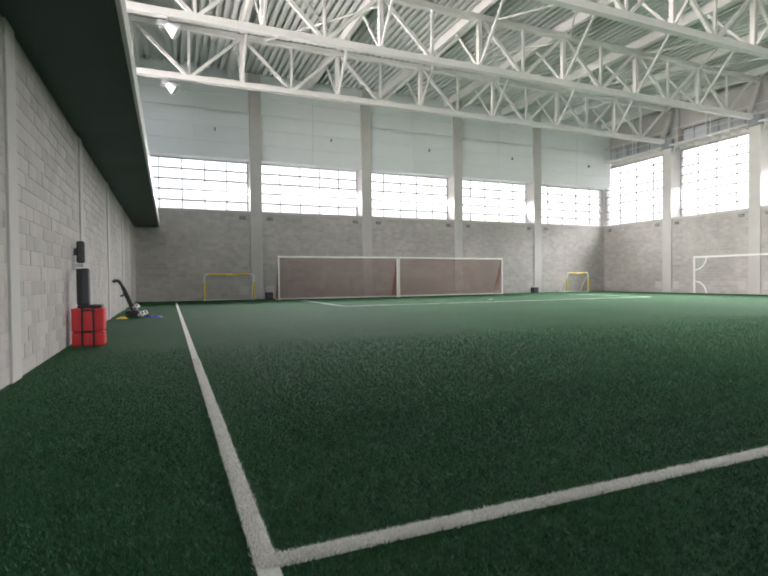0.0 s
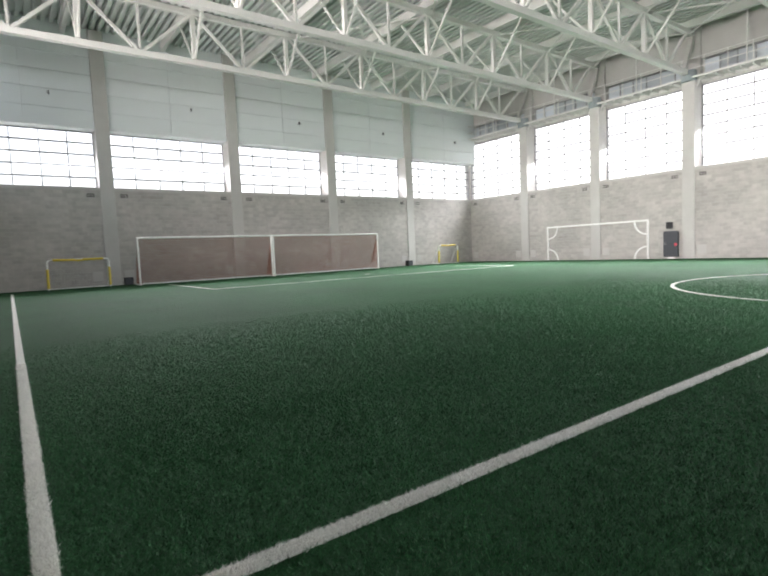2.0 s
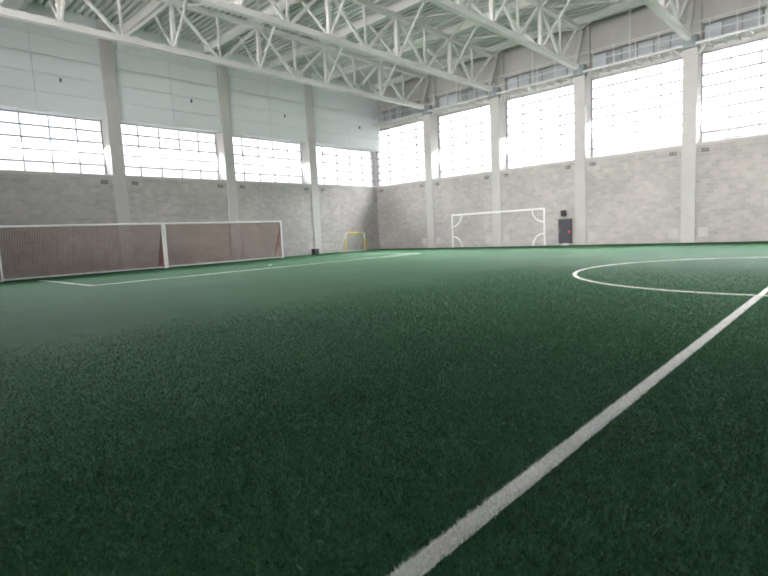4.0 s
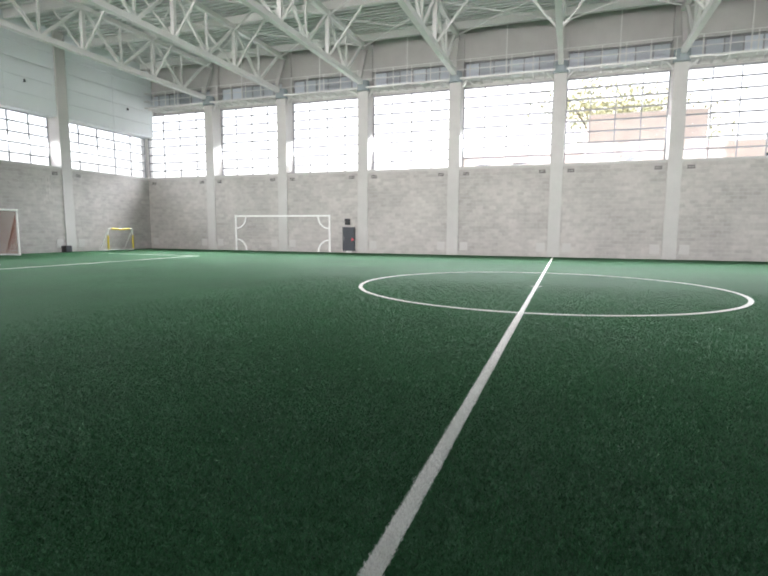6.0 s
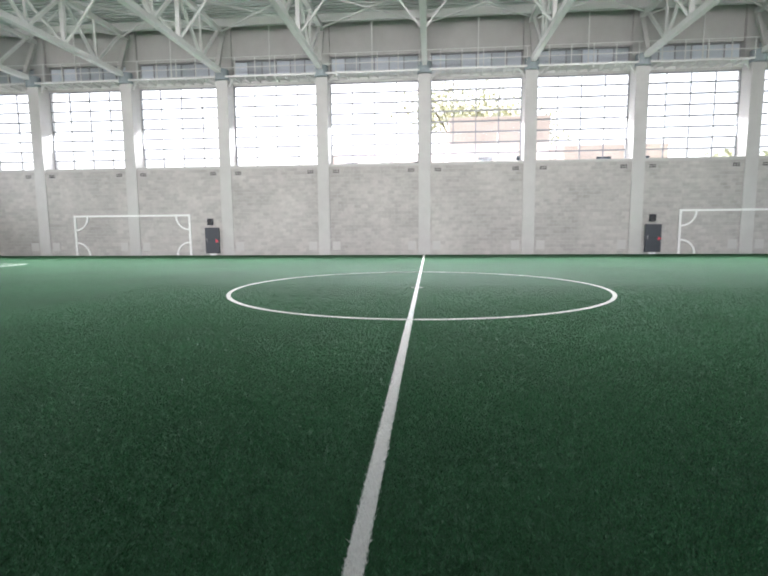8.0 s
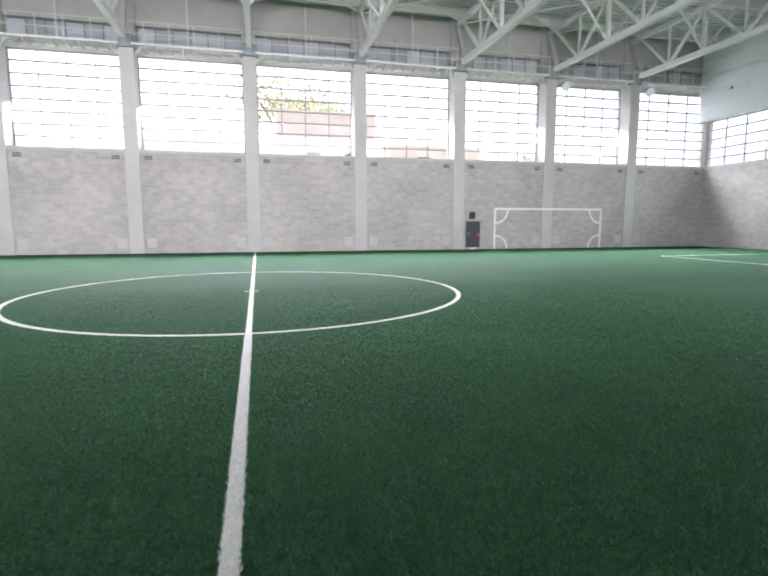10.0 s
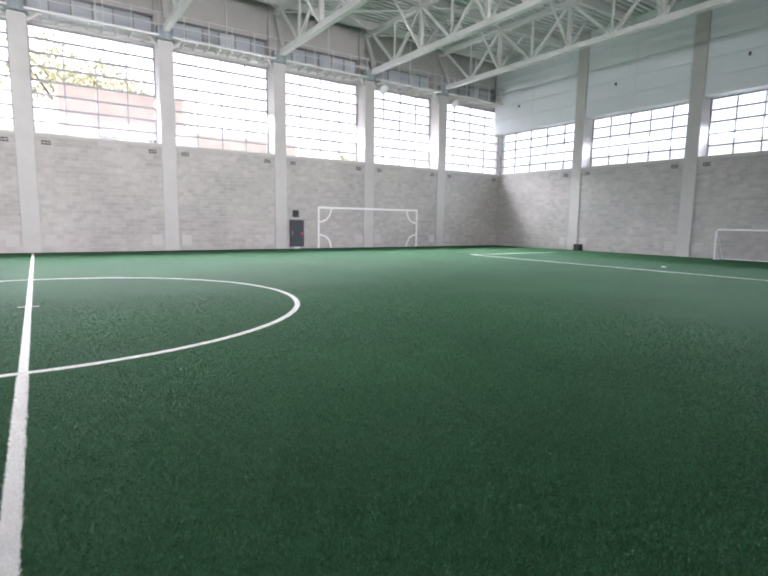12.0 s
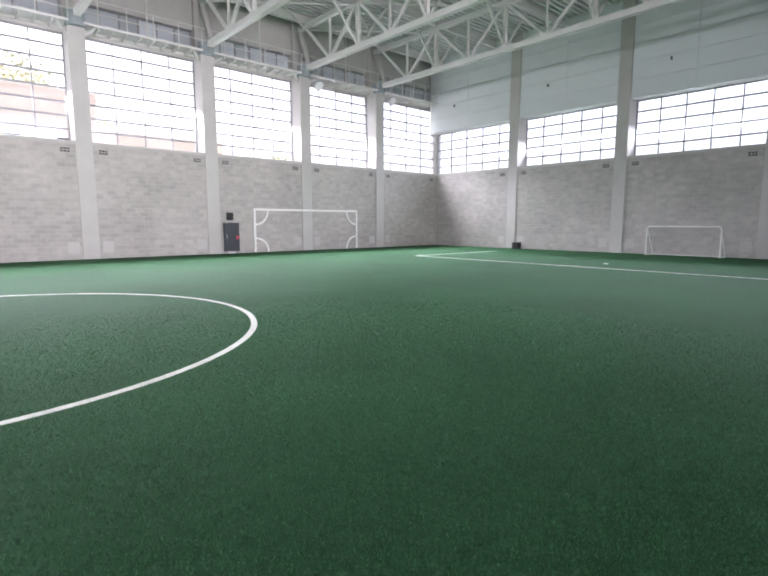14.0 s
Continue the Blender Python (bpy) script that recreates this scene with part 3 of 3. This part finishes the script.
def small_goal(x, y, w, h, d, turn, yellow=(True, True), label="small white goal with yellow sleeves on turf"):
    g = thing("small_goal", label, "goal", group="small goals")
    r, c = 0.04, 0.14
    top = [(0, 0, h - c), (c * 0.3, 0, h - c * 0.3), (c, 0, h)]
    frame_bm = tube_path(bmesh.new(), [(0, 0, 0.02)] + top + [(w - c, 0, h), (w - c * 0.3, 0, h - c * 0.3), (w, 0, h - c), (w, 0, 0.02)], r)
    part("frame", frame_bm, M_WHITE, g)
    part("ground_bar", tube_path(bmesh.new(), [(0, 0, r), (0, d, r), (w, d, r), (w, 0, r)], r * 0.8), M_WHITE, g)
    for s in (0.02, w - 0.02):
        part("back_stay", bar((s, 0.02, h - 0.1), (s, d, r), r * 0.6, round_=8), M_WHITE, g)
    if yellow[0]:
        for s in (0, w):
            part("sleeve", bar((s, 0, 0.1), (s, 0, h - 0.45), r + 0.02, round_=10), M_YELLOW, g, "yellow foam sleeve")
    if yellow[1]:
        part("sleeve", tube_path(bmesh.new(), [(0.25, 0, h), (w * 0.42, 0, h - 0.02), (w * 0.5, 0, h - 0.05), (w * 0.58, 0, h - 0.02), (w - 0.25, 0, h)], r + 0.02, 10), M_YELLOW, g, "yellow foam sleeve")
    net("net", M_NETW, g, ((0.02, 0.05, h - 0.1), (w - 0.02, 0.05, h - 0.1), (w - 0.02, d, 0.06), (0.02, d, 0.06)), 0.14, 0.003)
    g.matrix_world = pose(x, y, 0, 0, 0, turn)
    return g


small_goal(1.5, 28.4, 2.75, 1.52, 0.9, 0)
small_goal(27.9, 28.6, 2.1, 1.5, 0.85, 0)
small_goal(16.8, -28.5, 3.4, 1.52, 0.9, 180, (False, False), "plain white portable goal against shaded end wall")


# ---- floodlights ----
def floodlight(x, y, z, turn, label="pale metal floodlight clamped to a truss chord"):
    f = thing("floodlight", label, "floodlight", group="floodlights")
    part("bracket", bar((0, 0, 0), (0.0, 0, -0.22), 0.06, 0.06), M_LAMP, f)
    bm = bmesh.new()
    bmesh.ops.create_cone(bm, cap_ends=True, segments=20, radius1=0.3, radius2=0.13, depth=0.42, matrix=pose(0.16, 0, -0.38, 0, 125, 0) @ pose(0, 0, 0, 180, 0, 0))
    part("reflector", bm, M_LAMP, f)
    bm = bmesh.new()
    bmesh.ops.create_uvsphere(bm, u_segments=16, v_segments=8, radius=0.28, matrix=pose(0.33, 0, -0.5, 0, 125, 0) @ Matrix.Diagonal((1, 1, 0.25, 1)))
    part("lens", bm, M_LENS, f)
    part("gear_box", boxed(-0.3, -0.12, -0.36, -0.02, 0.12, -0.16, bevel=0.02), M_LAMP, f)
    f.matrix_world = pose(x, y, z, 0, 0, turn)


for i in range(1, 10):
    floodlight(-0.25, (5 - i) * BAY, ZB - 0.135, 0)
for i in (8, 9):
    floodlight(XB - 0.12, (5 - i) * BAY - 0.7, zc, 180, "pale metal floodlight hung under the catwalk edge")

# ---- things by the low wall ----
mats = thing("padded_block_stack", "red vinyl padded blocks with black straps by wall", "gym pads", (-1.72, 8.75, 0))
for r in range(2):
    for c in range(3):
        w = 0.18
        part("pad", boxed(-0.27 + c * w, -0.2, r * 0.27, -0.275 + (c + 1) * w - 0.01, 0.2, 0.69 if r else 0.26, bevel=0.03), M_RED, mats)
for c in (0, 1):
    part("strap", boxed(-0.27 + 0.18 * (c + 1) - 0.02, -0.212, 0.01, -0.27 + 0.18 * (c + 1) + 0.01, 0.21, 0.695, bevel=0.006), M_BLACK, mats, "black strap")
for z in (0.25, 0.64):
    part("carry_handle", boxed(-0.09, -0.225, z, 0.11, -0.205, z + 0.03, bevel=0.008), M_BLACK, mats, "black webbing handle")
tray = part("black_tray", boxed(-1.9, 8.57, 0.695, -1.5, 8.95, 0.745, bevel=0.02), M_BLACK)
tagged(tray, "flat black tray lying on red pads", "tray")
bag = thing("upright_case", "tall black case standing on red pads", "case", (-1.81, 8.75, 0.745))
part("body", boxed(-0.1, -0.12, 0, 0.1, 0.12, 0.68, bevel=0.03), M_BLACK, bag)
part("side_panel", boxed(0.0, -0.13, 0.04, 0.09, -0.118, 0.64, bevel=0.005), M_DOOR, bag)
part("rim", boxed(-0.105, -0.125, 0.675, 0.0, 0.0, 0.7, bevel=0.008), M_WHITE, bag, "thin white rim")
col = thing("column_speaker", "black column loudspeaker fixed to block wall", "speaker", (XD + 0.12, 9.55, 0))
part("body", boxed(-0.07, -0.07, 1.55, 0.07, 0.07, 1.98, bevel=0.03), M_BLACK, col)
part("bracket", boxed(-0.13, -0.03, 1.7, -0.06, 0.03, 1.84, bevel=0.006), M_DOOR, col)
part("grille", boxed(-0.04, -0.082, 1.58, 0.04, -0.07, 1.95, bevel=0.005), M_DOOR, col)
part("label_plate", boxed(-0.12, -0.06, 1.41, 0.05, 0.06, 1.53, bevel=0.008), M_CONC, col, "pale plate under the loudspeaker")

mach = thing("wheeled_machine", "black floor machine with slanted handle on turf", "machine", (-1.42, 16.4, 0))
part("base", boxed(-0.22, -0.3, 0.04, 0.16, 0.3, 0.24, bevel=0.05), M_BLACK, mach)
for sx in (-0.16, 0.12):
    bm = bmesh.new()
    bmesh.ops.create_cone(bm, cap_ends=True, segments=18, radius1=0.07, radius2=0.07, depth=0.05, matrix=pose(sx, -0.26, 0.07, 0, 90, 0))
    part("wheel", bm, M_DOOR, mach)
part("column", bar((0, 0, 0.2), (-0.3, 0, 0.98), 0.14, 0.12), M_BLACK, mach)
part("handle", tube_path(bmesh.new(), [(-0.3, 0, 0.98), (-0.38, 0, 1.14), (-0.48, 0, 1.22), (-0.56, 0, 1.18)], 0.05), M_BLACK, mach)
part("grip", bar((-0.54, -0.18, 1.18), (-0.54, 0.18, 1.18), 0.05, round_=10), M_BLACK, mach)
part("lever", bar((-0.22, 0, 0.76), (-0.36, -0.05, 0.7), 0.035, round_=8), M_DOOR, mach)


def ball(x, y, z):
    b = thing("football", "white football with black patches", "ball", (x, y, z), "footballs")
    bm = bmesh.new()
    bmesh.ops.create_icosphere(bm, subdivisions=4, radius=0.11)
    part("skin", bm, M_WHITE, b)
    ico = bmesh.new()
    bmesh.ops.create_icosphere(ico, subdivisions=1, radius=0.1085)
    spots = [v.co.copy() for v in ico.verts]
    ico.free()
    for v in spots[:12]:
        bm = bmesh.new()
        q = v.to_track_quat("Z", "Y").to_matrix().to_4x4()
        bmesh.ops.create_cone(bm, cap_ends=True, segments=5, radius1=0.04, radius2=0.036, depth=0.012, matrix=Matrix.Translation(v * 0.985) @ q)
        part("patch", bm, M_BLACK, b)


ball(-1.17, 16.0, 0.11)
ball(-1.34, 16.3, 0.35)
ball(-1.1, 16.5, 0.11)


def disc(x, y, mat, label):
    bm = bmesh.new()
    bmesh.ops.create_cone(bm, cap_ends=False, segments=24, radius1=0.19, radius2=0.07, depth=0.06, matrix=Matrix.Translation((x, y, 0.03)))
    bmesh.ops.solidify(bm, geom=bm.faces[:], thickness=0.006)
    tagged(part("marker_disc", bm, mat), label, "marker disc", "marker discs")


disc(-0.95, 16.2, M_BLUE, "blue plastic marker disc lying on turf")
disc(-0.72, 16.0, M_BLUE, "blue plastic marker disc lying on turf")
disc(-1.72, 15.9, M_YELLOW, "yellow plastic marker disc lying on turf")


# ---- outside ----
def facade(x, y0, y1, h, label):
    b = thing("neighbour_building", label, "building", group="neighbouring buildings")
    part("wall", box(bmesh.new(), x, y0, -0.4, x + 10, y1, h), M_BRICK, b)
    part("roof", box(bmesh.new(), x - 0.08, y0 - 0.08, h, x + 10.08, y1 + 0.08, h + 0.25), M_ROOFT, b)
    y = y0 + 2
    while y < y1 - 3:
        for z in (1.2, 4.6, 8.0):
            if z + 2 < h:
                w = part("window", box(bmesh.new(), x - 0.06, y, z, x - 0.005, y + 1.6, z + 1.5), M_DARKWIN, b)
        y += 4.2
    return b


facade(62, -13.5, -2.5, 13.6, "salmon rendered neighbouring building seen through windows")
facade(64, -27, -14, 10.6, "low salmon rendered wing beside the taller block")
facade(65, -2, 13, 10.2, "low salmon rendered wing beside the taller block")
facade(70, 22, 50, 8.5, "reddish neighbouring building seen through windows")


def tree(x, y, h):
    rnd = random.Random(int(x * 7 + y * 13))
    t = thing("tree", "leafy green tree outside the hall windows", "tree", (x, y, -0.4), "trees outside")
    bm = bmesh.new()
    beam(bm, (0, 0, 0), (0.2, 0.1, h * 0.55), 0.22, round_=8)
    limbs = []
    for i in range(9):
        a = i * 2.4
        tip = (math.cos(a) * h * 0.25, math.sin(a) * h * 0.25, h * rnd.uniform(0.55, 0.9))
        limbs.append(tip)
        beam(bm, (0.15, 0.08, h * rnd.uniform(0.3, 0.5)), tip, 0.08, round_=6)
    part("trunk", bm, M_BARK, t)
    verts, faces = [], []
    for i in range(2600):
        c = Vector(rnd.choice(limbs)) + Vector((rnd.gauss(0, 1), rnd.gauss(0, 1), rnd.gauss(0, 0.8))) * h * 0.09
        u, v = Vector((rnd.gauss(0, 1), rnd.gauss(0, 1), rnd.gauss(0, 1))).normalized() * 0.32, Vector((rnd.gauss(0, 1), rnd.gauss(0, 1), rnd.gauss(0, 1))).normalized() * 0.22
        k = len(verts)
        verts += [c - u, c + v, c + u, c - v]
        faces.append((k, k + 1, k + 2, k + 3))
    me = bpy.data.meshes.new("crown")
    me.from_pydata(verts, [], faces)
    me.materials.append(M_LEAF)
    o = new("crown", me)
    o.parent = t


for x, y, h in ((84, -6, 24), (86, -12, 22), (66, 19, 8), (60, -30, 9), (61, -36, 9.5)):
    tree(x, y, h)


# ---- turf blades along the walk ----
def blades(name, n, place, mat, label, h0, h1):
    rs = np.random.RandomState(n % 1000)
    xy = place(rs, n)
    n = len(xy)
    a = rs.uniform(0, 2 * math.pi, n)
    h = rs.uniform(h0, h1, n)
    w = rs.uniform(0.0022, 0.0042, n)
    la, lean = rs.uniform(0, 2 * math.pi, n), rs.uniform(0.2, 1.1, n) * h
    v = np.zeros((n, 3, 3))
    v[:, 0, :2] = xy + np.stack([np.cos(a), np.sin(a)], 1) * w[:, None]
    v[:, 1, :2] = xy - np.stack([np.cos(a), np.sin(a)], 1) * w[:, None]
    v[:, 2, :2] = xy + np.stack([np.cos(la), np.sin(la)], 1) * lean[:, None]
    v[:, 2, 2] = h
    me = bpy.data.meshes.new(name)
    me.vertices.add(3 * n), me.loops.add(3 * n), me.polygons.add(n)
    me.vertices.foreach_set("co", v.ravel())
    me.loops.foreach_set("vertex_index", np.arange(3 * n))
    me.polygons.foreach_set("loop_start", np.arange(n) * 3)
    me.update()
    me.materials.append(mat)
    ob = new(name, me)
    return tagged(ob, label, "turf", kind="stuff")


def near_field(rs, n):
    """Blades thin out away from the strip that is walked, and keep off the lines."""
    x = rs.uniform(-2.0, 17.0, n)
    y = rs.uniform(-10.0, 8.0, n)
    d = np.maximum(np.maximum(x - 7.0, 0) / 10.0, np.maximum(np.abs(y + 1.0) - 3.0, 0) / 6.0)
    keep = rs.uniform(0, 1, n) > np.sqrt(np.clip(d, 0, 1))
    keep &= ((np.abs(y) > 0.04) | (x < -0.045)) & (np.abs(x) > 0.04)
    keep &= np.abs(np.hypot(x - CX, y) - 4.81) > 0.05
    return np.stack([x, y], 1)[keep]


def near_lines(rs, n):
    k = int(n * 0.7)
    a = np.stack([11 * rs.uniform(0, 1, k) ** 1.2, np.clip(rs.uniform(-0.04, 0.04, k) + rs.normal(0, 0.006, k), -0.07, 0.07)], 1)
    b = np.stack([np.clip(rs.uniform(-0.038, 0.038, n - k) + rs.normal(0, 0.006, n - k), -0.07, 0.07), rs.uniform(-0.05, 6, n - k)], 1)
    return np.concatenate([a, b])


blades("turf_blades", 2400000, near_field, M_BLADE, "short dark green artificial grass blades", 0.01, 0.024)
blades("line_blades", 150000, near_lines, M_BLADEW, "short white artificial grass blades of the lines", 0.012, 0.026)
